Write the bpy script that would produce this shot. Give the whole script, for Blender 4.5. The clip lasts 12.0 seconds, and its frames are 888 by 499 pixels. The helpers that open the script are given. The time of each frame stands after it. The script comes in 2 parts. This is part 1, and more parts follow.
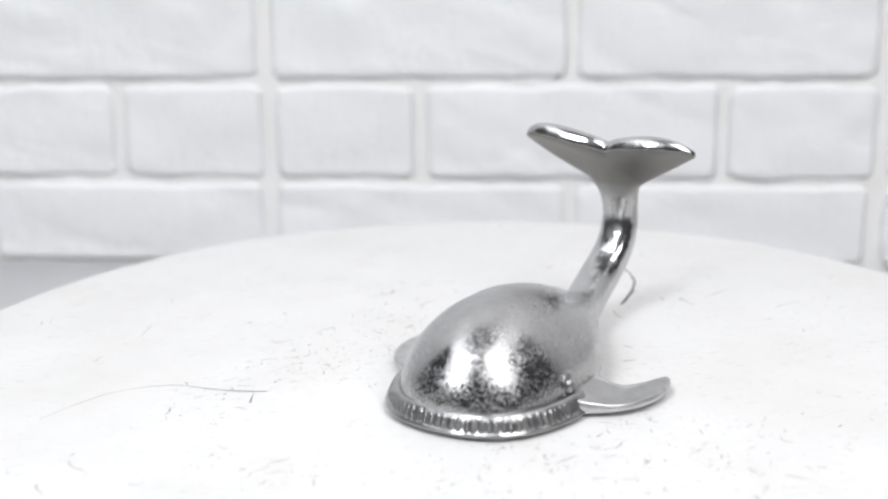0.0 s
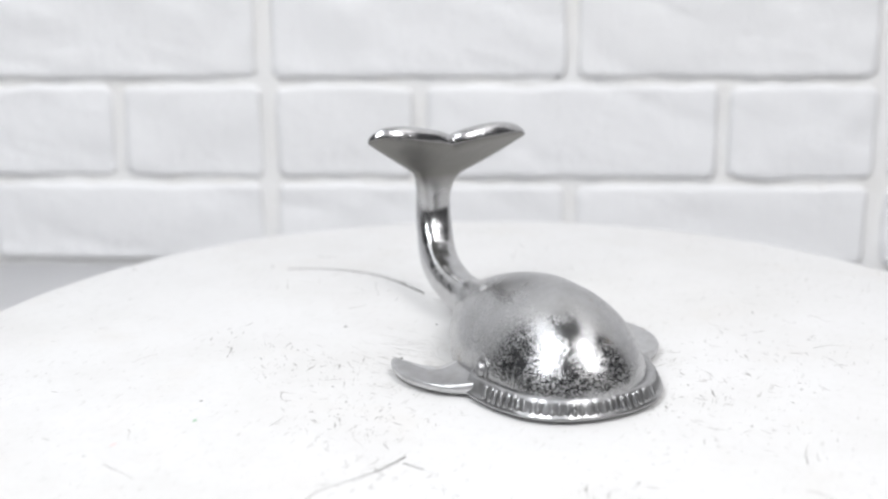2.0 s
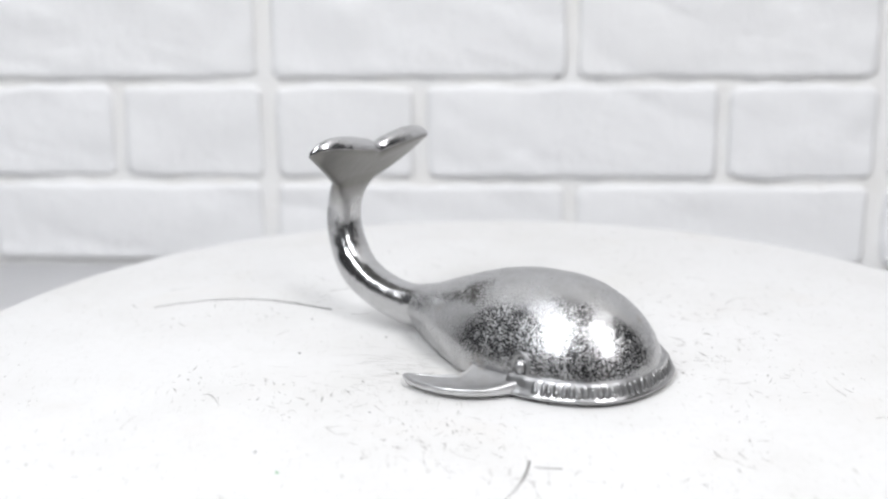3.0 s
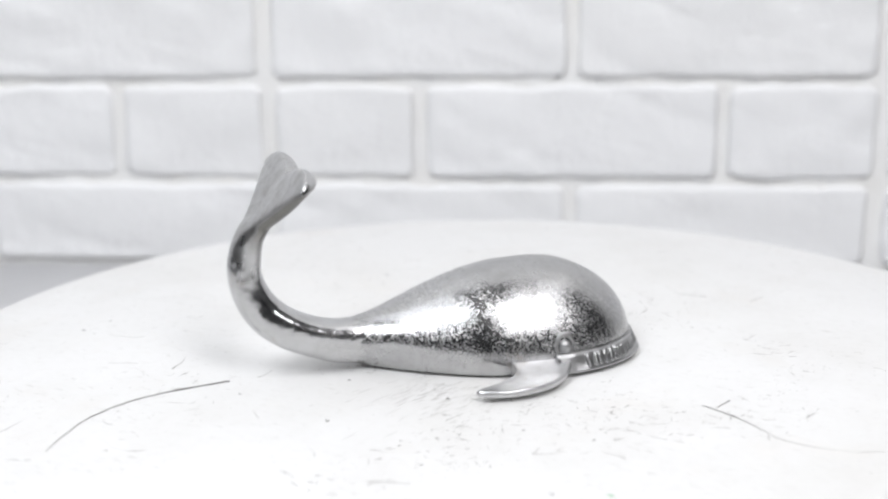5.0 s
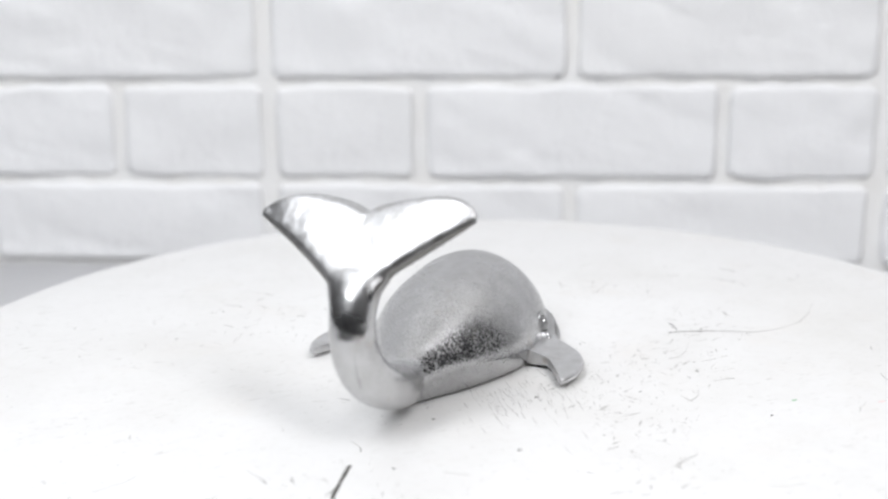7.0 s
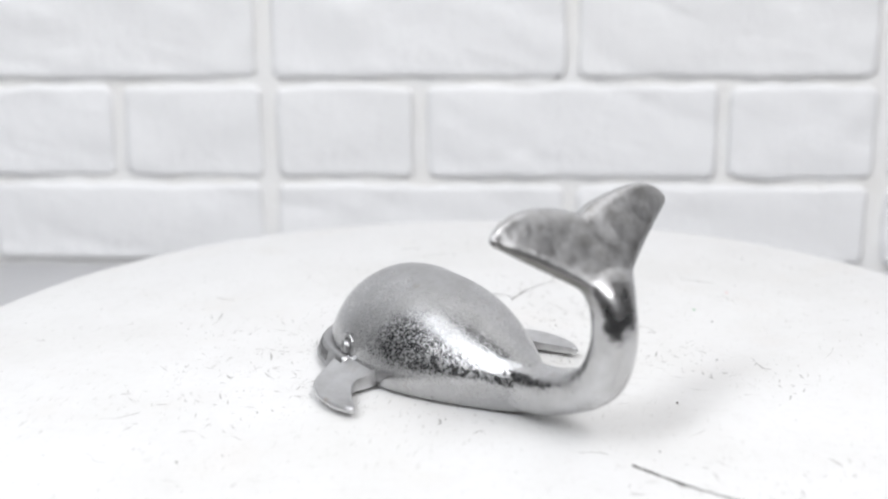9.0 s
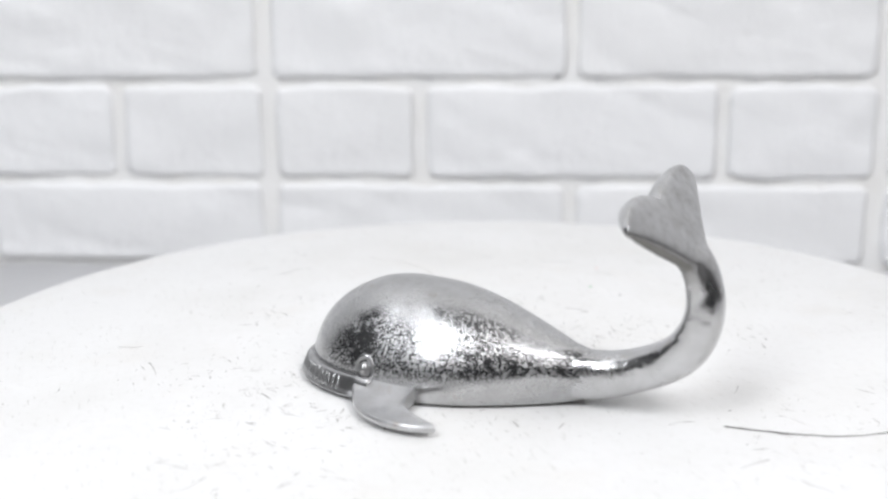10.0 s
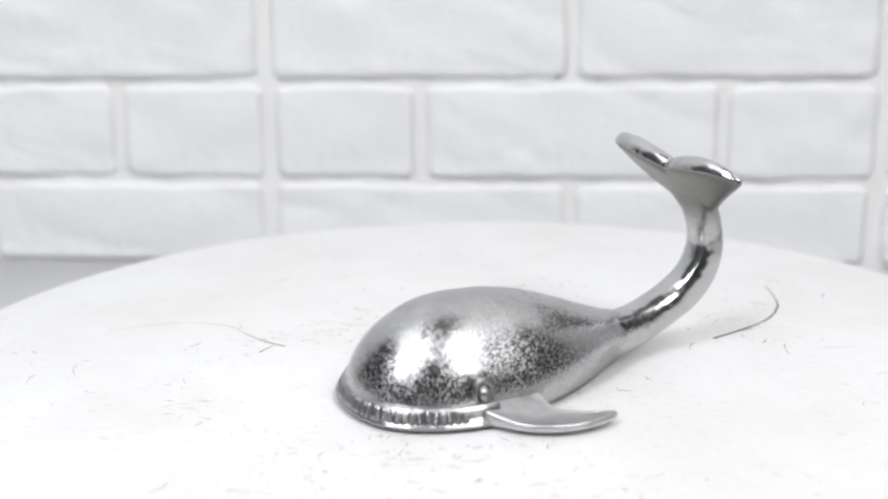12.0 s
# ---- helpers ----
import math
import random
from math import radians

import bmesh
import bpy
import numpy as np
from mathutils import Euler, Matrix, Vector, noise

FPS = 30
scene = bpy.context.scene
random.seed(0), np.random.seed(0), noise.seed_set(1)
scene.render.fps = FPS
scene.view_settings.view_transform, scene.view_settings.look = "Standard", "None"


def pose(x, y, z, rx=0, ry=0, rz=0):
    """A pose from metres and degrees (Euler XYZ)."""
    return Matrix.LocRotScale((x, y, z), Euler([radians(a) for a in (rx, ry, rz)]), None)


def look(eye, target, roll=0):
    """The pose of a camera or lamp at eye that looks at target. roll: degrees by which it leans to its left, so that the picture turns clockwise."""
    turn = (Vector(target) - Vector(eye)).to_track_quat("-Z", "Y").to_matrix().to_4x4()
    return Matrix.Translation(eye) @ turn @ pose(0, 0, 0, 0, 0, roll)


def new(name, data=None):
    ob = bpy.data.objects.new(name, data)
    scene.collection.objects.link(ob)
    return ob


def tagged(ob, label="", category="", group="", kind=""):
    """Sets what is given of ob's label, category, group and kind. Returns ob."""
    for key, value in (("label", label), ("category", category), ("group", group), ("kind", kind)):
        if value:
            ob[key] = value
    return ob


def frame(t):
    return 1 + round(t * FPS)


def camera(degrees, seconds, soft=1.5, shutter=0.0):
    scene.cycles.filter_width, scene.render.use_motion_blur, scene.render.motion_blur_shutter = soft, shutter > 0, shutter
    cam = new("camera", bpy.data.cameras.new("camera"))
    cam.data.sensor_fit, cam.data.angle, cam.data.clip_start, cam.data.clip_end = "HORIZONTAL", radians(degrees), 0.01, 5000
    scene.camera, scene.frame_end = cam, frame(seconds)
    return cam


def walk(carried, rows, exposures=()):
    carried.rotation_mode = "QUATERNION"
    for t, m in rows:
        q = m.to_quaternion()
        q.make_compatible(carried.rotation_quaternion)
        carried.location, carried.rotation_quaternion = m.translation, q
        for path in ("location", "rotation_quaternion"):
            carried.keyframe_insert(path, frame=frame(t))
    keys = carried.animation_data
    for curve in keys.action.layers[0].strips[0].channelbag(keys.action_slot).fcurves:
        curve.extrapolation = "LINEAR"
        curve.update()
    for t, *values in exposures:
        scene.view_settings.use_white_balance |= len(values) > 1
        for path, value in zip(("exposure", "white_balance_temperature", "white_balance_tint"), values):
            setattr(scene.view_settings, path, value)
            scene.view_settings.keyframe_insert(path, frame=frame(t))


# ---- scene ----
# Closed studio corner; the turntable's axis is the origin, z = 0 is its painted top.
cam = camera(38.78, 12.0, soft=2.4)
cam.data.dof.use_dof = True
cam.data.dof.focus_distance = 0.50
cam.data.dof.aperture_fstop = 7.0
EYE = (0.0, -0.48, 0.1839)
LOOK_AT = (-0.0171, 0.0012, 0.0492)
walk(cam, [(0.0, look(EYE, LOOK_AT, -0.63)), (12.0, look(EYE, LOOK_AT, -0.63))])

SPEED = 27.2636          # degrees a second, anticlockwise from above
HEADING = 44.5           # the whale's heading on the disc at 6 s
OFFSET = 0.0174          # how far the whale's middle line lies from the axis
DISC_R = 0.2434
SUPPORT_Z = -0.076
FLOOR_Z = -0.83
CEILING_Z = 2.05

# ---- light ----
world = bpy.data.worlds.new("world")
scene.world = world
world.use_nodes = True
world.node_tree.nodes["Background"].inputs[0].default_value = (0.8, 0.85, 1.0, 1)
world.node_tree.nodes["Background"].inputs[1].default_value = 0.3


def area_lamp(name, eye, target, sx, sy, watts, colour):
    data = bpy.data.lights.new(name, "AREA")
    data.shape, data.size, data.size_y = "RECTANGLE", sx, sy
    data.energy, data.color = watts, colour
    ob = new(name, data)
    ob.matrix_world = look(eye, target)
    return ob


COOL = (0.944, 0.964, 1.0)
NEUTRAL = (0.980, 0.976, 0.994)
area_lamp("softbox_light", (-0.86, -1.10, 1.60), (0, 0, 0.05), 0.42, 1.60, 23.0, COOL)
area_lamp("softbox_light", (0.84, -1.10, 1.60), (0, 0, 0.05), 0.54, 1.60, 20.0, NEUTRAL)
area_lamp("ceiling_strip_light", (-0.98, -0.42, 2.00), (-0.98, -0.42, 0), 0.85, 1.60, 7.5, COOL)
area_lamp("ceiling_strip_light", (0.98, -0.42, 2.00), (0.98, -0.42, 0), 0.85, 1.60, 5.5, NEUTRAL)
scene.view_settings.exposure = 0.31


# ---- materials ----
class Nodes:
    """A small helper round a node tree."""

    def __init__(self, name):
        self.mat = bpy.data.materials.new(name)
        self.mat.use_nodes = True
        self.tree = self.mat.node_tree
        self.bsdf = self.tree.nodes["Principled BSDF"]

    def add(self, kind, **values):
        node = self.tree.nodes.new(kind)
        for key, value in values.items():
            if key in node.inputs:
                node.inputs[key].default_value = value
        return node

    def link(self, a, b):
        self.tree.links.new(a, b)

    def coords(self):
        return self.add("ShaderNodeTexCoord").outputs["Object"]

    def noise(self, vec, scale, detail=4.0, rough=0.55):
        n = self.add("ShaderNodeTexNoise", Scale=scale, Detail=detail, Roughness=rough)
        self.link(vec, n.inputs["Vector"])
        return n.outputs["Fac"]

    def ramp(self, fac, stops):
        n = self.add("ShaderNodeValToRGB")
        n.color_ramp.elements[0].position, n.color_ramp.elements[0].color = stops[0][0], (*stops[0][1], 1)
        n.color_ramp.elements[1].position, n.color_ramp.elements[1].color = stops[-1][0], (*stops[-1][1], 1)
        for pos, col in stops[1:-1]:
            n.color_ramp.elements.new(pos).color = (*col, 1)
        self.link(fac, n.inputs["Fac"])
        return n.outputs["Color"]

    def span(self, fac, lo, hi, a, b):
        n = self.add("ShaderNodeMapRange")
        for i, value in enumerate((lo, hi, a, b)):
            n.inputs[i + 1].default_value = value
        self.link(fac, n.inputs[0])
        return n.outputs[0]

    def maths(self, op, a, b):
        n = self.add("ShaderNodeMath")
        n.operation = op
        for i, v in enumerate((a, b)):
            if isinstance(v, (int, float)):
                n.inputs[i].default_value = v
            else:
                self.link(v, n.inputs[i])
        return n.outputs[0]

    def mix(self, fac, a, b):
        n = self.add("ShaderNodeMix")
        n.data_type = "RGBA"
        if isinstance(fac, (int, float)):
            n.inputs[0].default_value = fac
        else:
            self.link(fac, n.inputs[0])
        for slot, v in ((6, a), (7, b)):
            if isinstance(v, tuple):
                n.inputs[slot].default_value = (*v, 1)
            else:
                self.link(v, n.inputs[slot])
        return n.outputs[2]

    def bump(self, height, strength, distance, normal=None):
        n = self.add("ShaderNodeBump", Strength=strength, Distance=distance)
        self.link(height, n.inputs["Height"])
        if normal is not None:
            self.link(normal, n.inputs["Normal"])
        return n.outputs["Normal"]

    def surface(self, colour=None, rough=None, normal=None, metal=0.0):
        self.bsdf.inputs["Metallic"].default_value = metal
        for value, key in ((colour, "Base Color"), (rough, "Roughness"), (normal, "Normal")):
            if value is None:
                continue
            if isinstance(value, tuple):
                self.bsdf.inputs[key].default_value = (*value, 1)
            elif isinstance(value, float):
                self.bsdf.inputs[key].default_value = value
            else:
                self.link(value, self.bsdf.inputs[key])
        return self.mat


def cast_aluminium(name, pits, base=0.51, rough=(0.15, 0.22), dents=0.035, dent_scale=105, flukes=False):
    """Polished sand-cast aluminium; pits: how strongly the rough casting skin is left."""
    n = Nodes(name)
    c = n.coords()
    broad = n.noise(c, 45, 3)
    grain = n.noise(c, 620, 3, 0.6)
    pit = n.noise(c, 1150, 4, 0.7)
    where = n.span(n.noise(c, 48, 5, 0.7), 0.34, 0.50, 0.0, 1.0)
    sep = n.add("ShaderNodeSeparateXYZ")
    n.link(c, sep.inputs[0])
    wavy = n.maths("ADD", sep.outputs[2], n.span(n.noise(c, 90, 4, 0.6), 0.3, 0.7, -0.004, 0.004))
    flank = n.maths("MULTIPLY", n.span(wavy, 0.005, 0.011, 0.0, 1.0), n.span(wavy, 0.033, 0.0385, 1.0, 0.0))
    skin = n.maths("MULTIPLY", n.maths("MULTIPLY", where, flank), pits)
    # blasted specks scatter the light; few of them are deep and dark
    specks = n.maths("MULTIPLY", n.maths("MULTIPLY", n.span(pit, 0.50, 0.575, 0.0, 1.0), n.span(n.noise(c, 260, 3, 0.6), 0.42, 0.58, 0.3, 1.0)), skin)
    deep = n.maths("MULTIPLY", n.span(n.noise(c, 1500, 3, 0.6), 0.58, 0.67, 0.0, 0.45), skin)
    colour = n.mix(specks, (base, base, base * 1.01), (base * 1.35, base * 1.35, base * 1.35))
    colour = n.mix(deep, colour, (base * 0.35, base * 0.34, base * 0.33))
    colour = n.mix(n.span(n.noise(c, 130, 5, 0.7), 0.40, 0.68, 0.0, 0.38), colour, (base * 0.62, base * 0.61, base * 0.59))
    tarnish = n.span(n.noise(c, 85, 5, 0.7), 0.62, 0.72, 0.0, 0.5)
    colour = n.mix(tarnish, colour, (base * 0.66, base * 0.56, base * 0.46))
    r = n.span(broad, 0.3, 0.7, rough[0], rough[1])
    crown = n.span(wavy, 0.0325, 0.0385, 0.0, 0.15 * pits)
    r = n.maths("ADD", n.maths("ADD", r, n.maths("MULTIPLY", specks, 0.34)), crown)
    height = n.maths("ADD", n.maths("MULTIPLY", grain, 0.07), n.maths("SUBTRACT", n.maths("MULTIPLY", specks, 0.45), n.maths("MULTIPLY", deep, 0.7)))
    normal = n.bump(height, 0.17, 0.0005)
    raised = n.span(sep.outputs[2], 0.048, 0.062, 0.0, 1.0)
    dent = n.noise(c, dent_scale, 1)
    if flukes:
        dent = n.maths("MULTIPLY", dent, n.span(raised, 0.0, 1.0, 1.0, 0.65))
    normal = n.bump(dent, dents, 0.003, normal)
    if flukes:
        # the flukes' lower side is darker and rougher, their upper side a satin one
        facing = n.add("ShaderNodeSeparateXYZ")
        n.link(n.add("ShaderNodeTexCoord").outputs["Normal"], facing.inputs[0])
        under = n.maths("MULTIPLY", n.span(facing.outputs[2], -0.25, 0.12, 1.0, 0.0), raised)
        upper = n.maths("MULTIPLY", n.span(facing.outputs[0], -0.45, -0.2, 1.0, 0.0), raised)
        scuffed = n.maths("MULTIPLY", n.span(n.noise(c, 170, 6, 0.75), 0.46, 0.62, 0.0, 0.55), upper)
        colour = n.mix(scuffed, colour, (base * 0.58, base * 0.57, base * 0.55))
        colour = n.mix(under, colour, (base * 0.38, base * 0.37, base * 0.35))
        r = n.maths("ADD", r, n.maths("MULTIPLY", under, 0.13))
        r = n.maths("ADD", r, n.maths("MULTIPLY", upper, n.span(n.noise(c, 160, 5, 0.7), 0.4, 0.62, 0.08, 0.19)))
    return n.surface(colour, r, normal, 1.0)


def distressed_paint():
    """White paint on the disc, with scuffs, faint stains and brush relief."""
    n = Nodes("distressed_white_paint")
    c = n.coords()
    stain = n.noise(c, 9, 5, 0.6)
    warm = n.noise(c, 23, 4)
    colour = n.mix(n.span(stain, 0.42, 0.72, 0.0, 0.8), (0.785, 0.782, 0.776), (0.70, 0.692, 0.674))
    colour = n.mix(n.span(warm, 0.55, 0.8, 0.0, 0.5), colour, (0.735, 0.71, 0.675))
    colour = n.mix(n.span(n.noise(c, 240, 6, 0.7), 0.50, 0.72, 0.0, 0.22), colour, (0.62, 0.61, 0.585))
    stretch = n.add("ShaderNodeMapping")
    stretch.inputs["Scale"].default_value = (1.0, 5.0, 1.0)
    stretch.inputs["Rotation"].default_value = (0, 0, 0.7)
    n.link(c, stretch.inputs["Vector"])
    scuff = n.span(n.noise(stretch.outputs[0], 110, 5, 0.7), 0.60, 0.69, 0.0, 0.9)
    zone = n.span(n.noise(c, 16, 2), 0.38, 0.58, 0.0, 1.0)
    colour = n.mix(n.maths("MULTIPLY", scuff, zone), colour, (0.46, 0.45, 0.42))
    speck = n.span(n.noise(c, 420, 2), 0.69, 0.75, 0.0, 0.45)
    colour = n.mix(speck, colour, (0.36, 0.35, 0.33))
    height = n.maths("ADD", n.noise(c, 60, 4, 0.55), n.maths("MULTIPLY", scuff, -0.3))
    return n.surface(colour, n.span(stain, 0.3, 0.7, 0.38, 0.55), n.bump(height, 0.25, 0.0012))


def painted_brick():
    n = Nodes("white_painted_brick")
    c = n.add("ShaderNodeTexCoord").outputs["Object"]
    info = n.add("ShaderNodeObjectInfo").outputs["Random"]
    cloud = n.noise(c, 14, 5)
    colour = n.mix(n.span(cloud, 0.4, 0.7, 0.0, 0.6), (0.880, 0.882, 0.888), (0.832, 0.833, 0.842))
    colour = n.mix(n.span(info, 0.0, 1.0, 0.0, 0.35), colour, (0.85, 0.848, 0.842))
    height = n.maths("ADD", n.noise(c, 55, 5, 0.6), n.maths("MULTIPLY", n.noise(c, 240, 3), 0.25))
    return n.surface(colour, n.span(cloud, 0.3, 0.7, 0.42, 0.6), n.bump(height, 0.6, 0.003))


def plain(name, a, b, scale, rough, bump=0.2):
    n = Nodes(name)
    c = n.coords()
    f = n.noise(c, scale, 5)
    return n.surface(n.mix(n.span(f, 0.35, 0.65, 0.0, 1.0), a, b), rough, n.bump(n.noise(c, scale * 8, 4), bump, 0.002))


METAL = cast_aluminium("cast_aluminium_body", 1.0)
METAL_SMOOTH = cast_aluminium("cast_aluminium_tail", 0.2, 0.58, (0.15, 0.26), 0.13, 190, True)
METAL_FIN = cast_aluminium("cast_aluminium_flipper", 0.0, 0.64, (0.34, 0.48), 0.22)
METAL_BAND = cast_aluminium("cast_aluminium_band", 0.0, 0.46, (0.24, 0.38), 0.4)
PAINT = distressed_paint()
BRICK = painted_brick()
MORTAR = plain("white_painted_mortar", (0.875, 0.873, 0.868), (0.85, 0.84, 0.82), 24, 0.7, 0.5)
GREY_TOP = plain("pale_grey_worktop", (0.82, 0.82, 0.83), (0.74, 0.74, 0.75), 6, 0.5)
ROOM = plain("grey_room_paint", (0.045, 0.045, 0.047), (0.038, 0.038, 0.040), 3, 0.8)
CEILING = plain("grey_ceiling_paint", (0.22, 0.22, 0.22), (0.19, 0.19, 0.19), 3, 0.8)
FLOOR = plain("dark_floor", (0.06, 0.055, 0.05), (0.045, 0.042, 0.04), 4, 0.5)
BASE = plain("grey_plastic", (0.30, 0.30, 0.30), (0.27, 0.27, 0.27), 20, 0.4)
CRACK = plain("dark_crack", (0.03, 0.027, 0.023), (0.10, 0.092, 0.08), 120, 0.8)
SCRATCH = plain("grey_scratch", (0.16, 0.152, 0.135), (0.58, 0.57, 0.55), 60, 0.7)


# ---- helpers of this scene ----
def part(name, bm, material, parent, label="", smooth=True):
    """Links a bmesh as one mesh object under a thing or a part."""
    mesh = bpy.data.meshes.new(name)
    bmesh.ops.recalc_face_normals(bm, faces=bm.faces)
    bm.to_mesh(mesh)
    bm.free()
    mesh.materials.append(material)
    for poly in mesh.polygons:
        poly.use_smooth = smooth
    ob = new(name, mesh)
    ob.parent = parent
    if label:
        ob["label"] = label
    return ob


def structure(name, bm, material, label, category, smooth=False):
    return tagged(part(name, bm, material, None, "", smooth), label, category, kind="structure")


def box(lo, hi):
    bm = bmesh.new()
    bmesh.ops.create_cube(bm, size=1.0)
    for v in bm.verts:
        v.co = Vector([lo[i] + (v.co[i] + 0.5) * (hi[i] - lo[i]) for i in range(3)])
    return bm


def rings(bm, loops, cap=True):
    """Skins a list of closed loops of points that have the same count."""
    made = [[bm.verts.new(q) for q in loop] for loop in loops]
    count = len(made[0])
    for a, b in zip(made, made[1:]):
        for i in range(count):
            j = (i + 1) % count
            bm.faces.new((a[i], a[j], b[j], b[i]))
    if cap:
        bm.faces.new(made[0])
        bm.faces.new(made[-1])
    return bm


def lerp(x, table):
    """Smooth interpolation in a table of (x, value), x falling or rising."""
    table = sorted(table)
    xs, ys = [r[0] for r in table], [r[1] for r in table]
    if x <= xs[0]:
        return ys[0]
    if x >= xs[-1]:
        return ys[-1]
    i = max(k for k in range(len(xs)) if xs[k] <= x)
    i = min(i, len(xs) - 2)

    def slope(k):
        a, b = max(k - 1, 0), min(k + 1, len(xs) - 1)
        return (ys[b] - ys[a]) / (xs[b] - xs[a])

    h = xs[i + 1] - xs[i]
    s = (x - xs[i]) / h
    return ((2 * s**3 - 3 * s**2 + 1) * ys[i] + (s**3 - 2 * s**2 + s) * h * slope(i)
            + (3 * s**2 - 2 * s**3) * ys[i + 1] + (s**3 - s**2) * h * slope(i + 1))


def power(x, n):
    return math.copysign(abs(x) ** n, x)


# ---- the room ----
WALL_POINT = Vector((-0.0306, 0.4091, 0.0))
WALL_TURN = -2.17
WALL_M = Matrix.Translation(WALL_POINT) @ pose(0, 0, 0, 0, 0, WALL_TURN)


def build_room():
    """Plain walls, ceiling and floor that close the studio round the camera."""
    slab = structure("wall_north", box((-1.9, 0.0, FLOOR_Z), (1.9, 0.12, CEILING_Z)), MORTAR, "white painted brick wall behind the turntable", "wall")
    slab.matrix_world = WALL_M
    structure("wall_west", box((-1.92, -2.6, FLOOR_Z), (-1.80, 0.44, CEILING_Z)), ROOM, "plain grey painted side wall", "wall")
    structure("wall_east", box((1.80, -2.6, FLOOR_Z), (1.92, 0.32, CEILING_Z)), ROOM, "plain grey painted side wall", "wall")
    structure("wall_south", box((-1.92, -2.72, FLOOR_Z), (1.92, -2.603, CEILING_Z)), ROOM, "plain grey wall behind the camera", "wall")
    structure("ceiling", box((-1.92, -2.72, CEILING_Z + 0.003), (1.92, 0.62, CEILING_Z + 0.1)), CEILING, "plain grey painted ceiling", "ceiling")
    structure("floor", box((-1.92, -2.72, FLOOR_Z - 0.1), (1.92, 0.62, FLOOR_Z - 0.003)), FLOOR, "plain dark floor", "floor")
    return slab


def build_worktop():
    table = tagged(new("work_table"), "pale grey work table against the white brick wall", "table")
    bm = box((-0.85, -0.75, SUPPORT_Z - 0.03), (0.85, -0.006, SUPPORT_Z))
    bmesh.ops.bevel(bm, geom=bm.edges[:], offset=0.003, segments=2, affect="EDGES")
    part("tabletop", bm, GREY_TOP, table)
    for x in (-0.80, 0.80):
        for y in (-0.71, -0.045):
            part("leg", box((x - 0.025, y - 0.025, FLOOR_Z), (x + 0.025, y + 0.025, SUPPORT_Z - 0.031)), GREY_TOP, table)
    table.matrix_world = WALL_M


# ---- the turntable ----
def lathe(profile, count=128):
    bm = bmesh.new()
    loops = [[(r * math.cos(2 * math.pi * i / count), r * math.sin(2 * math.pi * i / count) + 0.0025, z) for i in range(count)] for r, z in profile]
    return rings(bm, loops)


def ribbon(points, width, lift):
    """A thin dark line lying on the disc: a low prism along a smooth path."""
    dense = []
    for i in range(len(points) - 1):
        a, b = Vector(points[max(i - 1, 0)]), Vector(points[i])
        c, d = Vector(points[i + 1]), Vector(points[min(i + 2, len(points) - 1)])
        for k in range(8):
            s = k / 8
            dense.append(0.5 * (2 * b + (c - a) * s + (2 * a - 5 * b + 4 * c - d) * s * s + (3 * b - a - 3 * c + d) * s**3))
    dense.append(Vector(points[-1]))
    bm = bmesh.new()
    loops = []
    for i, q in enumerate(dense):
        t = (dense[min(i + 1, len(dense) - 1)] - dense[max(i - 1, 0)]).normalized()
        side = Vector((-t.y, t.x))
        q = q + side * 0.0004 * noise.noise((i * 0.7, q.x * 90, 0))
        share = i / (len(dense) - 1)
        w = width * (1.35 - 1.22 * share) * min(1.0, 0.25 + 8 * share) * (0.8 + 0.4 * noise.noise((i * 0.31, 3, q.y * 50)))
        loops.append([(*q, -0.0003), (*(q - side * w), 0.00003), (*q, lift), (*(q + side * w), 0.00003)])
    return rings(bm, loops)


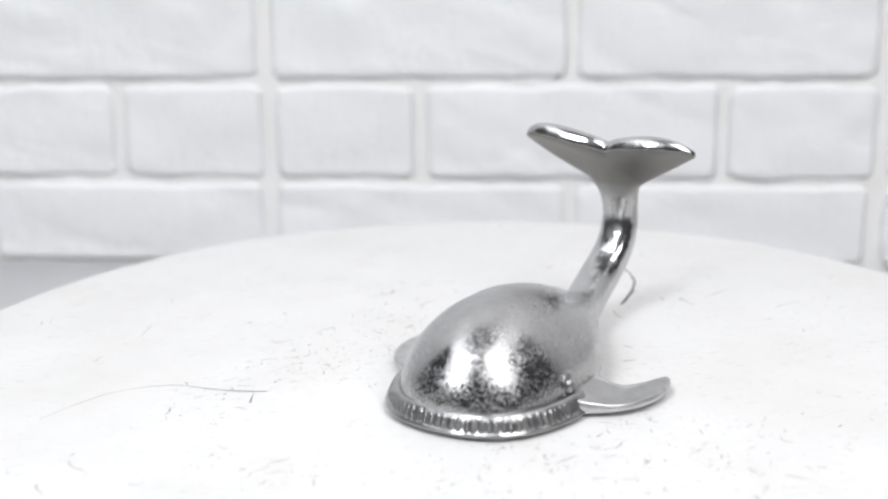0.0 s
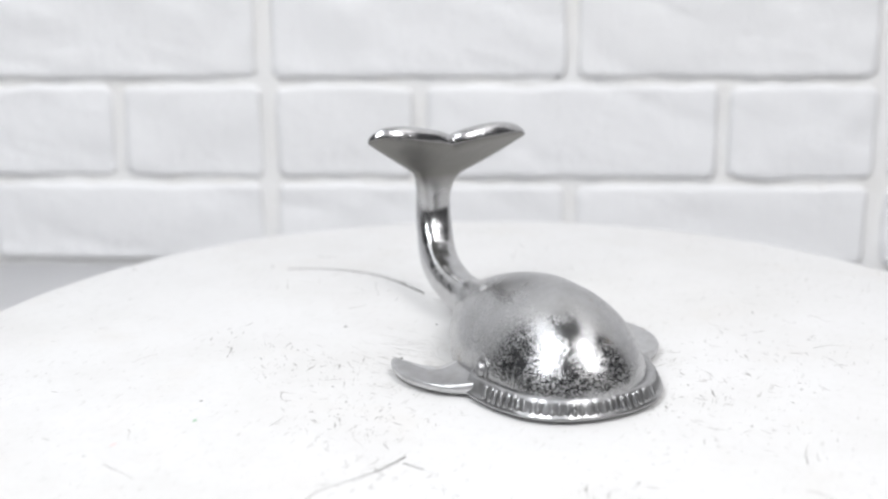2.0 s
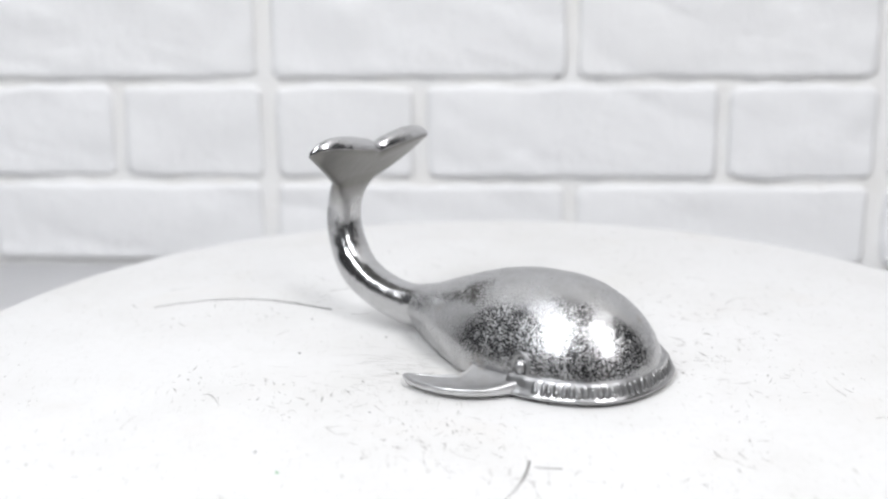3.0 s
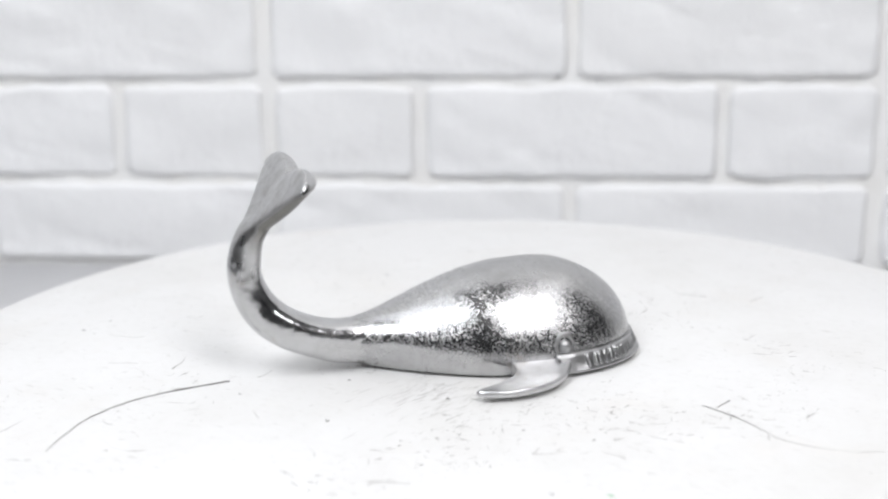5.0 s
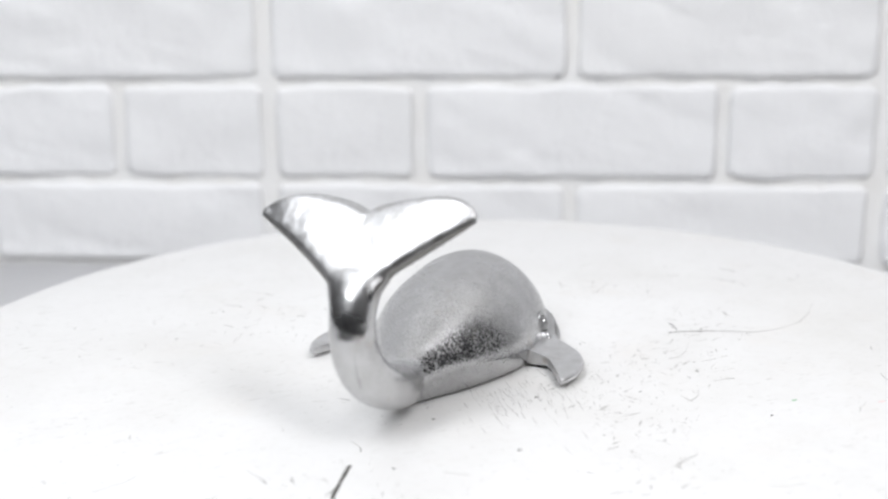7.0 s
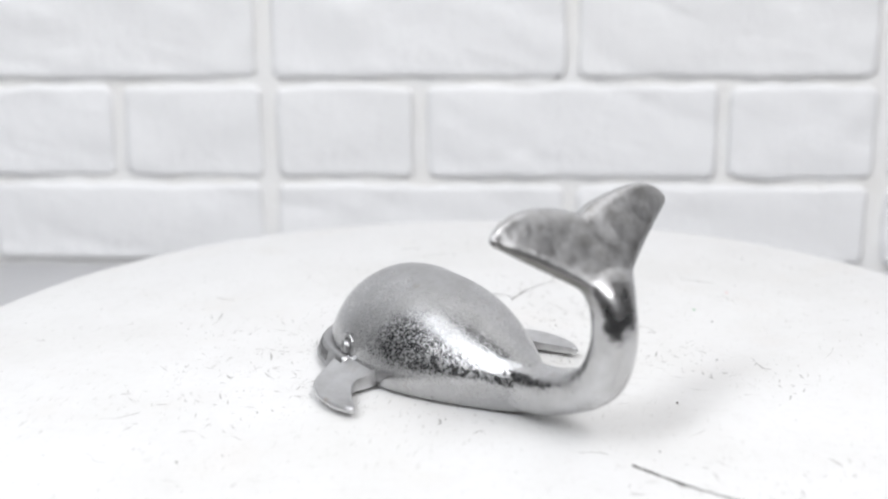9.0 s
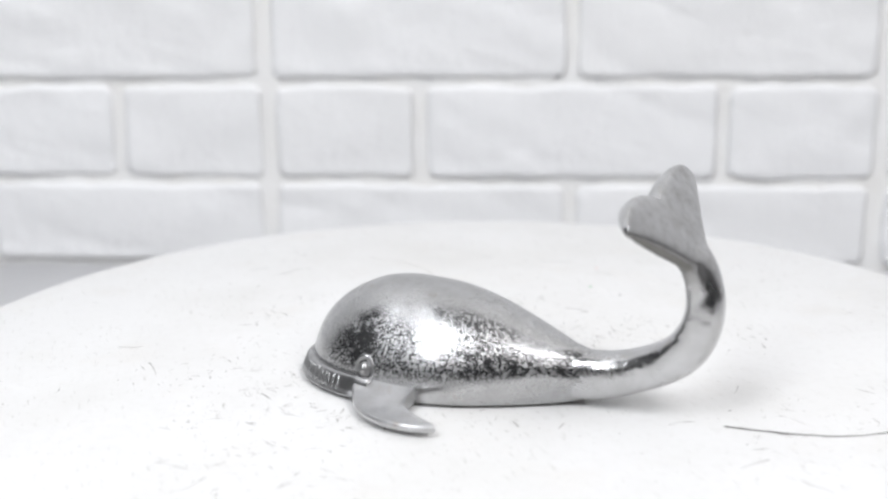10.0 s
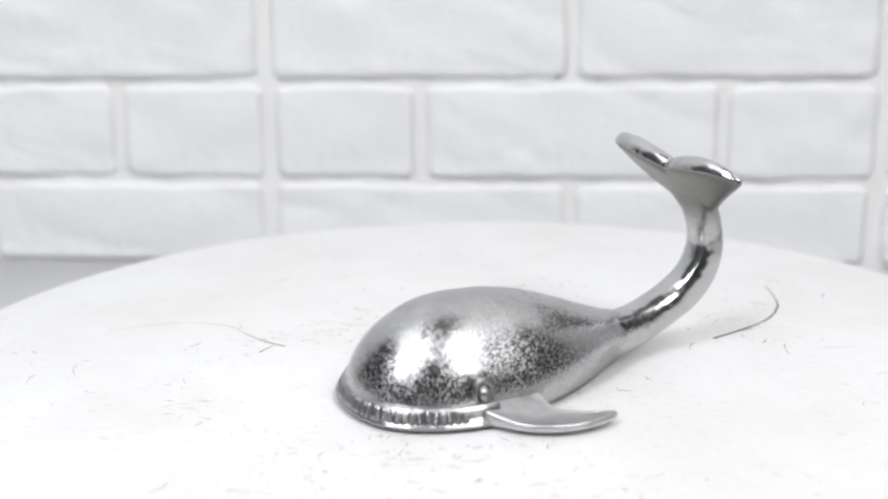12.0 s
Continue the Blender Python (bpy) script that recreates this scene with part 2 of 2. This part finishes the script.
def build_turntable():
    table = tagged(new("turntable"), "round white painted turntable with scratched and stained top", "turntable")
    r = DISC_R
    # the disc sits a little off its axis
    part("disc", lathe([(0.001, -0.024), (r - 0.004, -0.024), (r - 0.001, -0.021), (r, -0.017), (r, -0.004), (r - 0.0012, -0.0012), (r - 0.004, 0.0), (0.001, 0.0)], 192), PAINT, table)
    part("base", lathe([(0.001, SUPPORT_Z), (0.126, SUPPORT_Z), (0.13, SUPPORT_Z + 0.004), (0.12, -0.030), (0.115, -0.0245), (0.001, -0.0245)], 96), BASE, table, "grey round base under the disc")
    part("crack", ribbon([(0.0895, 0.0014), (0.0918, 0.0008), (0.1039, -0.0035), (0.1139, -0.0094), (0.1180, -0.0122)], 0.00042, 0.00015), CRACK, table, "thin dark crack in the white paint")
    part("crack", ribbon([(-0.0835, -0.0618), (-0.0850, -0.0632), (-0.0965, -0.0800), (-0.1040, -0.0960), (-0.1062, -0.1150), (-0.1025, -0.1320), (-0.0985, -0.1430)], 0.00074, 0.00022), CRACK, table, "thin dark crack in the white paint")
    part("scratch", ribbon([(0.1180, -0.0122), (0.1237, -0.0152), (0.1359, -0.0161), (0.1473, -0.0139), (0.1560, -0.0090), (0.1636, -0.0034), (0.1735, 0.0056)], 0.00024, 0.00008), SCRATCH, table)
    part("crack", ribbon([(0.0969, 0.0111), (0.0958, 0.0062), (0.0945, 0.0023)], 0.0003, 0.0002), CRACK, table)
    # chips of paint with a dark ground showing
    for i, (x, y) in enumerate(((-0.0713, -0.0700), (-0.1798, -0.0425), (0.0020, -0.0368), (0.0403, -0.0500), (-0.0418, -0.0382), (-0.0267, -0.0757), (0.0222, -0.0917), (0.0700, -0.0910))):
        bm = bmesh.new()
        bmesh.ops.create_circle(bm, cap_ends=True, segments=11, radius=0.00055)
        for v in bm.verts:
            v.co = Vector((x + v.co.x * (1.0 + 0.5 * (i % 3)), y + v.co.y * 0.8, 0)) + 0.00022 * noise.noise_vector(v.co * 2500 + Vector((i * 3.3, 0, 0)))
            v.co.z = 0.00009
        part("paint_chip", bm, CRACK, table, "tiny dark chip in the paint")
    rnd = random.Random(7)
    bm = bmesh.new()
    for _ in range(2600):
        a, d = rnd.uniform(0, 2 * math.pi), (DISC_R * 0.97, 0.15, 0.13, 0.13, 0.10)[_ % 5] * math.sqrt(rnd.random())
        if noise.noise((d * math.cos(a) * 15, d * math.sin(a) * 15, 5.0)) < 0.04:
            continue
        length = rnd.choice((0.0004, 0.0005, 0.0006, 0.0008, 0.0012, 0.002, 0.0035, 0.006)) * rnd.uniform(0.6, 1.4)
        wide = rnd.uniform(0.00010, 0.00034)
        turn, bend = rnd.gauss(0.8, 0.9), rnd.uniform(-0.5, 0.5)
        at = Vector((d * math.cos(a), d * math.sin(a), 0))
        row = []
        for k in range(5):
            s = k / 4 - 0.5
            ang = turn + bend * s
            q = at + Vector((math.cos(ang), math.sin(ang), 0)) * length * s
            side = Vector((-math.sin(ang), math.cos(ang), 0)) * wide * (1.05 - 1.9 * abs(s))
            row.append((bm.verts.new(q - side + Vector((0, 0, 0.00006))), bm.verts.new(q + side + Vector((0, 0, 0.00006)))))
        for x, y in zip(row, row[1:]):
            bm.faces.new((x[0], y[0], y[1], x[1]))
    # grain lines of the board, showing in worn streaks
    for _ in range(150):
        at = Vector((rnd.gauss(-0.004, 0.018), rnd.gauss(-0.030, 0.016), 0.00007))
        along = Vector((0.234, 0.972, 0)) * rnd.uniform(0.001, 0.0055)
        across = Vector((0.972, -0.234, 0)) * rnd.uniform(0.00006, 0.00013)
        bm.faces.new([bm.verts.new(q) for q in (at - along, at + across, at + along, at - across)])
    tagged(part("paint_wear", bm, SCRATCH, table, "short grey scratches and specks in the paint"), kind="stuff")
    # longer single scratches, mostly on the inner half of the disc
    for _ in range(22):
        a, d = rnd.uniform(0, 2 * math.pi), rnd.uniform(0.075, 0.19)
        turn, length = rnd.uniform(0, math.pi), rnd.uniform(0.006, 0.017)
        q, path = Vector((d * math.cos(a), d * math.sin(a))), []
        for k in range(4):
            path.append(tuple(q))
            turn += rnd.gauss(0, 0.35)
            q = q + Vector((math.cos(turn), math.sin(turn))) * length / 3
        part("scratch", ribbon(path, rnd.uniform(0.00014, 0.00026), 0.0001), SCRATCH, table)
    for x, y, size, colour, label in ((0.0868, -0.0833, 0.0007, (0.16, 0.40, 0.20), "small green paint speck"), (0.1150, -0.0990, 0.0010, (0.70, 0.58, 0.57), "small pinkish paint speck")):
        bm = bmesh.new()
        bmesh.ops.create_circle(bm, cap_ends=True, segments=12, radius=size)
        for v in bm.verts:
            v.co = Vector((x + v.co.x * 1.6 * (1 + 0.4 * noise.noise(v.co * 900)), y + v.co.y * 0.8, 0.00008))
        part("paint_speck", bm, plain(label.replace(" ", "_"), colour, tuple(c * 1.2 for c in colour), 300, 0.6), table, label)
    return table


# ---- the whale ----
TOP = [(66.0, 9.5), (64.5, 15.5), (60.0, 23.2), (55.0, 28.4), (48.4, 33.0), (37.3, 37.9), (27.0, 39.7), (17.7, 39.6), (6.8, 38.9), (-8.4, 35.6),
       (-23.7, 30.3), (-34.6, 26.0), (-43.4, 22.8), (-52.0, 20.6), (-58.0, 16.5)]
HALF = [(20.0, 33.5), (8.0, 33.2), (0.0, 32.2), (-10.0, 29.0), (-20.0, 24.6), (-30.0, 19.4), (-40.0, 13.6), (-47.0, 10.0), (-52.0, 8.0), (-58.0, 4.5)]
CREASE = [(60.0, 3.5), (20.0, 4.0), (0.0, 6.2), (-20.0, 9.2), (-40.0, 12.6), (-52.0, 14.2)]
TUCK = [(60.0, 0.4), (20.0, 0.8), (0.0, 1.6), (-20.0, 2.6), (-40.0, 4.0), (-52.0, 4.4)]
BELLY = [(60.0, 0.0), (-34.0, 0.0), (-44.0, 0.5), (-52.0, 2.6), (-58.0, 6.0)]
STOCK = [(0.0, -44.0, 11.0, 9.8, 8.8), (0.14, -56.0, 11.6, 9.0, 8.5), (0.27, -67.5, 14.8, 8.1, 8.4), (0.40, -78.6, 19.8, 7.9, 8.4), (0.52, -86.5, 26.0, 7.8, 8.3),
         (0.64, -91.7, 34.2, 7.3, 8.1), (0.75, -93.9, 43.0, 6.7, 7.9), (0.85, -93.2, 51.4, 6.2, 8.0), (0.92, -91.0, 58.4, 5.2, 9.6), (0.97, -87.2, 63.6, 3.8, 12.5), (1.0, -82.5, 68.0, 2.0, 14.0)]
STOCK_SIDE = -0.9
FLUKE_ROOT, FLUKE_T, FLUKE_N = (-91.0, 60.0), (0.74, 0.67), (-0.67, 0.74)


def dome_half(u):
    if u > 20.0:
        return 33.5 * max(0.0, 1 - ((u - 20.0) / 46.0) ** 2.35) ** (1 / 2.2)
    return lerp(u, HALF)


def whale_body(bm):
    """The domed head and back: upright sections with a crease above the belly strip."""
    loops = []
    us = [65.95, 65.7, 65.1, 64.0, 62.4, 60.2, 57.5] + [54.5 - i * 2.6 for i in range(44)]
    for u in us:
        w, zt, zc, zb = dome_half(u), lerp(u, TOP), lerp(u, CREASE), lerp(u, BELLY)
        w = max(w, 0.05)
        tuck = min(lerp(u, TUCK), w * 0.6)
        zc = min(zc, zt * 0.5)
        half = [(0.0, zb), (0.5 * (w - tuck), zb), (max(0.6 * (w - tuck), w - tuck - 3.0), zb), (w - tuck, zb + 1.3), (w - 0.45 * tuck, zb + 0.55 * (zc - zb)), (w - 0.12 * tuck, zc - 0.7), (w, zc)]
        for k in range(1, 19):
            a = 0.5 * math.pi * k / 18
            half.append((w * power(math.cos(a), 1.05), zc + (zt - zc) * power(math.sin(a), 1.05)))
        loop = [(u, v, z) for v, z in half[1:-1]]
        loop = [(u, 0.0, zb)] + loop + [(u, 0.0, zt)] + [(u, -v, z) for u, v, z in reversed(loop)]
        loops.append([(u, v - 0.5, z) for u, v, z in loop])
    rings(bm, [[(x / 1000, y / 1000, z / 1000) for x, y, z in loop] for loop in loops])


def whale_tail(bm):
    """The stock that sweeps up from the body, and the flukes, as closed overlapping skins."""
    loops = []
    steps = 44
    for i in range(steps + 1):
        s = i / steps
        u, z, rn, rv = (lerp(s, [(r[0], r[k]) for r in STOCK]) for k in (1, 2, 3, 4))
        e = 0.004
        du = lerp(min(s + e, 1), [(r[0], r[1]) for r in STOCK]) - lerp(max(s - e, 0), [(r[0], r[1]) for r in STOCK])
        dz = lerp(min(s + e, 1), [(r[0], r[2]) for r in STOCK]) - lerp(max(s - e, 0), [(r[0], r[2]) for r in STOCK])
        t = Vector((du, dz)).normalized()
        n = Vector((t.y, -t.x))
        loop = []
        for k in range(28):
            a = 2 * math.pi * k / 28
            off = rn * power(math.cos(a), 0.72 if math.cos(a) > 0 else 0.92)
            loop.append(((u + n.x * off) / 1000, (STOCK_SIDE * min(1, 6 * s) - 2.6 * math.sin(math.pi * min(1.0, s / 0.72)) ** 2 + rv * power(math.sin(a), 0.72 if math.cos(a) > 0 else 0.92)) / 1000, (z + n.y * off) / 1000))
        loops.append(loop)
    rings(bm, loops)
    span, rows, cols = 39.0, 24, 61
    top, low = [], []
    for j in range(cols):
        q = -1 + 2 * j / (cols - 1)
        v = span * math.sin(0.5 * math.pi * q) * 0.999
        av = abs(v)
        lead = -5.0 if av < 5 else -5.0 + 26.0 * ((av - 5) / (span - 5)) ** 0.80
        trail = 28.8 + 2.7 * (1 - ((av - 22.0) / 22.0) ** 2)
        k = math.sqrt(max(0.0004, 1 - (av / span) ** (9 if v < 0 else 5)))
        trail = lead + (trail - lead) * k if av > 5 else trail
        trail -= 1.6 * max(0.0, 1 - av / 6.0) ** 1.5
        thick = (4.0 + 1.0 * math.sin(math.pi * min(1, av / span)) - 1.2 * (av / span)) * max(0.55, k)
        ta, la = [], []
        for i in range(rows):
            s = 0.5 - 0.5 * math.cos(math.pi * i / (rows - 1))
            t = lead + (trail - lead) * s
            x = (av / span) ** 1.25
            n = (1 - x) * (3.4 * max(t, 0) / 30.0) + x * 4.9 * max(0.0, t) / 21.0
            n += 0.2 - 0.005 * max(0.0, t - 16.0) ** 2
            h = thick * (0.62 + 0.42 * s) * max(0.0, 1 - abs(2 * s - 1) ** 9) ** 0.5
            for bag, sign in ((ta, 1), (la, -1)):
                # one lobe is twisted forward
                twist = (max(0.0, -v) / span) ** 1.3
                m = n + sign * h + 0.3 * twist
                bag.append(((FLUKE_ROOT[0] + FLUKE_T[0] * (t + 3.8 * twist) + FLUKE_N[0] * m) / 1000, (v + 0.1) / 1000, (FLUKE_ROOT[1] + FLUKE_T[1] * (t + 3.8 * twist) + FLUKE_N[1] * m) / 1000))
        top.append(ta)
        low.append(la)
    rings(bm, [ta + list(reversed(la))[1:-1] for ta, la in zip(top, low)])


FIN = [(30, 33), (26.5, 41.5), (21.5, 48.3), (14.5, 53.6), (5.5, 56.8), (-4, 57.3), (-11.5, 55.6), (-15, 53.0), (-10, 50.4), (-1.5, 46), (4.5, 41), (6, 30), (14, 27)]


def flipper(side):
    """A flat flipper lying on the table, with a rounded edge and a dished top."""
    bm = bmesh.new()
    pts = [Vector(q) for q in FIN]
    dense = []
    for i in range(len(pts)):
        a, b, c, d = pts[i - 1], pts[i], pts[(i + 1) % len(pts)], pts[(i + 2) % len(pts)]
        for k in range(5):
            s = k / 5
            dense.append(0.5 * (2 * b + (c - a) * s + (2 * a - 5 * b + 4 * c - d) * s * s + (3 * b - a - 3 * c + d) * s**3))
    mid = Vector((8.0, 44.0))
    loops = []
    for grow, share, dish in ((0.84, 0.0, 0), (0.93, 0.03, 0), (0.97, 0.14, 0), (0.995, 0.36, 0), (1.0, 0.62, 0), (0.985, 0.86, 0), (0.963, 0.975, 0), (0.94, 1.0, 0), (0.85, 1.0, 0.25), (0.7, 1.0, 0.45), (0.45, 1.0, 0.6), (0.1, 1.0, 0.6)):
        loop = []
        for q in dense:
            w = mid + (q - mid) * grow
            near = max(0.0, min(1.0, (48 - w.y) / 16))
            h = 4.7 + 3.3 * near ** 1.5
            lift = 1.2 + 0.5 * max(0.0, min(1.0, (w.y - 38) / 14))
            z = lift + (h - lift) * share - dish
            loop.append((w.x / 1000, (side * w.y + 0.9) / 1000, z / 1000))
        loops.append(loop)
    return rings(bm, loops)


def band_point(a, grow=0.0):
    """A point of the jaw's outline in plan, at the angle a from the nose."""
    c, s = math.cos(a), math.sin(a)
    return Vector((20.0 + (49.3 + grow) * power(c, 2 / 2.35), (39.3 + grow) * power(s, 2 / 2.35)))


def band_path(count, reach):
    """Evenly spaced angles along the jaw from one flipper round the nose to the other."""
    dense = [-reach + 2 * reach * i / 600 for i in range(601)]
    length = [0.0]
    for a, b in zip(dense, dense[1:]):
        length.append(length[-1] + (band_point(b) - band_point(a)).length)
    return [float(np.interp(length[-1] * i / (count - 1), length, dense)) for i in range(count)]


def jaw_band():
    bm = bmesh.new()
    loops = []
    for a in band_path(121, 1.52):
        profile = ((-7.0, 1.0), (-3.4, 1.0), (-1.5, 1.2), (-0.4, 1.7), (0.0, 2.4), (-0.1, 3.0), (-0.6, 3.6), (-1.3, 4.5), (-1.8, 6.2), (-2.5, 8.2), (-3.1, 9.6), (-4.0, 10.2), (-6.0, 9.9), (-8.5, 6.0))
        wave = 0.45 * noise.noise((a * 4.0, 0.3, 0.7))
        loops.append([(*(band_point(a, g + wave) / 1000), 0.87 * z / 1000) for g, z in profile])
    return rings(bm, loops)


def jaw_ridge():
    """One rounded rib of the jaw band, standing at its foot and leaning in."""
    bm = bmesh.new()
    loops = []
    for z, reach, wide in ((2.8, -0.7, 0.9), (4.2, -0.55, 1.3), (5.6, -1.1, 1.35), (7.4, -1.85, 1.2), (8.8, -2.4, 1.0), (9.6, -3.0, 0.7)):
        loops.append([(-4.2 / 1000, -wide / 1000, z / 1000), ((reach - 0.5) / 1000, -wide / 1000, z / 1000), (reach / 1000, -wide * 0.3 / 1000, z / 1000),
                      (reach / 1000, wide * 0.3 / 1000, z / 1000), ((reach - 0.5) / 1000, wide / 1000, z / 1000), (-4.2 / 1000, wide / 1000, z / 1000)])
    return rings(bm, loops)


def build_whale():
    whale = tagged(new("whale_figurine"), "cast aluminium whale figurine with raised tail on the turntable", "figurine")
    bm = bmesh.new()
    whale_body(bm)
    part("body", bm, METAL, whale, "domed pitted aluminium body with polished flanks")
    bm = bmesh.new()
    whale_tail(bm)
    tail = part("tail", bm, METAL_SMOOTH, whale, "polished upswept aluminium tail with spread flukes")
    mod = tail.modifiers.new("fuse", "REMESH")
    mod.mode, mod.voxel_size, mod.use_smooth_shade = "VOXEL", 0.0008, True
    mod = tail.modifiers.new("ease", "SMOOTH")
    mod.factor, mod.iterations = 0.5, 6
    for side in (1, -1):
        part("flipper", flipper(side), METAL_FIN, whale, "flat dull aluminium flipper")
        # an almond rim with the eyeball in it, leaning with the dome
        bm = bmesh.new()
        loops = []
        for i in range(28):
            a = 2 * math.pi * i / 28
            around = Vector((0.0035 * math.cos(a), 0.0, 0.0048 * math.sin(a)))
            loops.append([around * (1 + 0.26 * math.cos(b)) + Vector((0, side * (0.0006 * math.sin(b) - 0.16 * around.z), 0)) for b in (2 * math.pi * k / 10 for k in range(10))])
        loops.append(loops[0])
        rings(bm, loops, False)
        bmesh.ops.remove_doubles(bm, verts=bm.verts, dist=1e-6)
        bmesh.ops.translate(bm, verts=bm.verts, vec=(0.0275, side * 0.0322 - 0.0005, 0.0110))
        rim = part("eye", bm, METAL_BAND, whale, "raised almond eye rim")
        bm = bmesh.new()
        bmesh.ops.create_uvsphere(bm, u_segments=20, v_segments=12, radius=0.0026)
        for v in bm.verts:
            v.co = Vector((v.co.x, v.co.y * 0.9, v.co.z * 1.25)) + Vector((0.0275, side * 0.0325 - 0.0005, 0.0108))
        part("eyeball", bm, METAL_BAND, rim, "polished eyeball")
    band = part("jaw_band", jaw_band(), METAL_BAND, whale, "ribbed band round the jaw")
    first = None
    angles = band_path(41, 1.33)
    for i, a in enumerate(angles[1:-1]):
        if first is None:
            ob = part("ridge", jaw_ridge(), METAL_BAND, band)
            first = ob.data
        else:
            ob = new("ridge", first)
            ob.parent = band
        q, ahead = band_point(a), band_point(a + 0.01) - band_point(a - 0.01)
        turn = math.degrees(math.atan2(ahead.y, ahead.x)) - 90
        ob.matrix_basis = pose(q.x / 1000, q.y / 1000, 0, 0, 0, turn) @ pose(0, 0, 0, random.uniform(-7, 7)) @ Matrix.Diagonal((1, random.uniform(0.72, 1.12), random.uniform(0.82, 0.89), 1))
    bm = bmesh.new()
    bmesh.ops.create_uvsphere(bm, u_segments=14, v_segments=8, radius=0.0009)
    for v in bm.verts:
        v.co = Vector((v.co.x, v.co.y * 1.3, v.co.z * 0.5)) + Vector((0.034, 0.0003, 0.0379))
    part("blowhole", bm, METAL_BAND, whale, "tiny raised blowhole dot")
    return whale


# ---- the bricks of the wall ----
def brick_mesh(width, height, seed):
    """A brick slip: a gently uneven face with worn, rounded edges."""
    bm = bmesh.new()
    nx, nz = max(16, int(width / 0.005)), 14
    deep = 0.0028
    grid = []
    for j in range(nz + 1):
        row = []
        for i in range(nx + 1):
            s, t = i / nx, j / nz
            s = 0.5 - 0.5 * math.copysign(abs(2 * s - 1) ** 0.8, 1 - 2 * s)
            t = 0.5 - 0.5 * math.copysign(abs(2 * t - 1) ** 0.7, 1 - 2 * t)
            x, z = (s - 0.5) * width, (t - 0.5) * height
            edge_x, edge_z = min(s, 1 - s) * width, min(t, 1 - t) * height
            cleft = 1 - abs(noise.noise((x * 11, z * 26 + x * 8, seed * 5.1)))
            wob = 0.0013 * max(0.0, cleft - 0.72) / 0.28 + 0.0015 * noise.noise((x * 22, z * 30, seed * 3.7)) + 0.0006 * noise.noise((x * 90, z * 90, seed))
            y = -deep + wob
            for e in (edge_x, edge_z):
                if e < 0.003:
                    y += 0.0006 * (1 - e / 0.003) ** 2
            if edge_z < 1e-6:
                z += 0.0023 * noise.noise((x * 35, t * 9, seed * 1.3)) + 0.0014 * noise.noise((x * 75, t * 9, seed * 1.9)) + 0.0008 * noise.noise((x * 120, t * 9, seed))
            if edge_x < 1e-6:
                x += 0.0012 * noise.noise((s * 9, z * 45, seed * 2.1))
            cx, cz = abs(x) - (0.5 * width - 0.0065), abs(z) - (0.5 * height - 0.0065)
            if cx > 0 and cz > 0:
                pull = max(cx, cz) / math.hypot(cx, cz)
                x = math.copysign(0.5 * width - 0.0065 + cx * pull, x)
                z = math.copysign(0.5 * height - 0.0065 + cz * pull, z)
            row.append(bm.verts.new((x, y, z)))
        grid.append(row)
    for a, b in zip(grid, grid[1:]):
        for i in range(nx):
            bm.faces.new((a[i], a[i + 1], b[i + 1], b[i]))
    rim = [e for e in bm.edges if e.is_boundary]
    out = bmesh.ops.extrude_edge_only(bm, edges=rim)["geom"]
    for v in out:
        if isinstance(v, bmesh.types.BMVert):
            v.co.y = 0.004
    return bm


def build_bricks(wall):
    """Slips come in panels 0.432 m long: two stretchers, or half, stretcher, half."""
    pitch, height = 0.0715, 0.0655
    even = ((0.0068, 0.2139), (0.2225, 0.4266))
    odd = ((0.0078, 0.1061), (0.1162, 0.3199), (0.3281, 0.4289))
    seed = 0
    for row in range(-1, 9):
        low = -0.0105 + row * pitch
        base = SUPPORT_Z + 0.002 if row == -1 else low
        for panel in range(-2, 3):
            for a, b in (odd if row % 2 == 0 else even):
                seed += 1
                tall = low + height - base
                ob = part("brick", brick_mesh(b - a, tall, seed), BRICK, wall)
                ob.matrix_basis = pose(-0.128 + 0.432 * panel + 0.5 * (a + b), 0, base + 0.5 * tall)


def motions():
    rows_disc, rows_whale = [], []
    for i in range(49):
        t = i * 0.25
        turn = SPEED * (t - 6.0)
        a = radians(turn + HEADING)
        rows_disc.append((t, pose(0, 0, 0, 0, 0, turn)))
        rows_whale.append((t, pose(-OFFSET * math.sin(a), OFFSET * math.cos(a), 0.0002, 0, 0, turn + HEADING)))
    walk(TURNTABLE, rows_disc)
    walk(WHALE, rows_whale)


WALL = build_room()
build_worktop()
TURNTABLE = build_turntable()
WHALE = build_whale()
build_bricks(WALL)
motions()
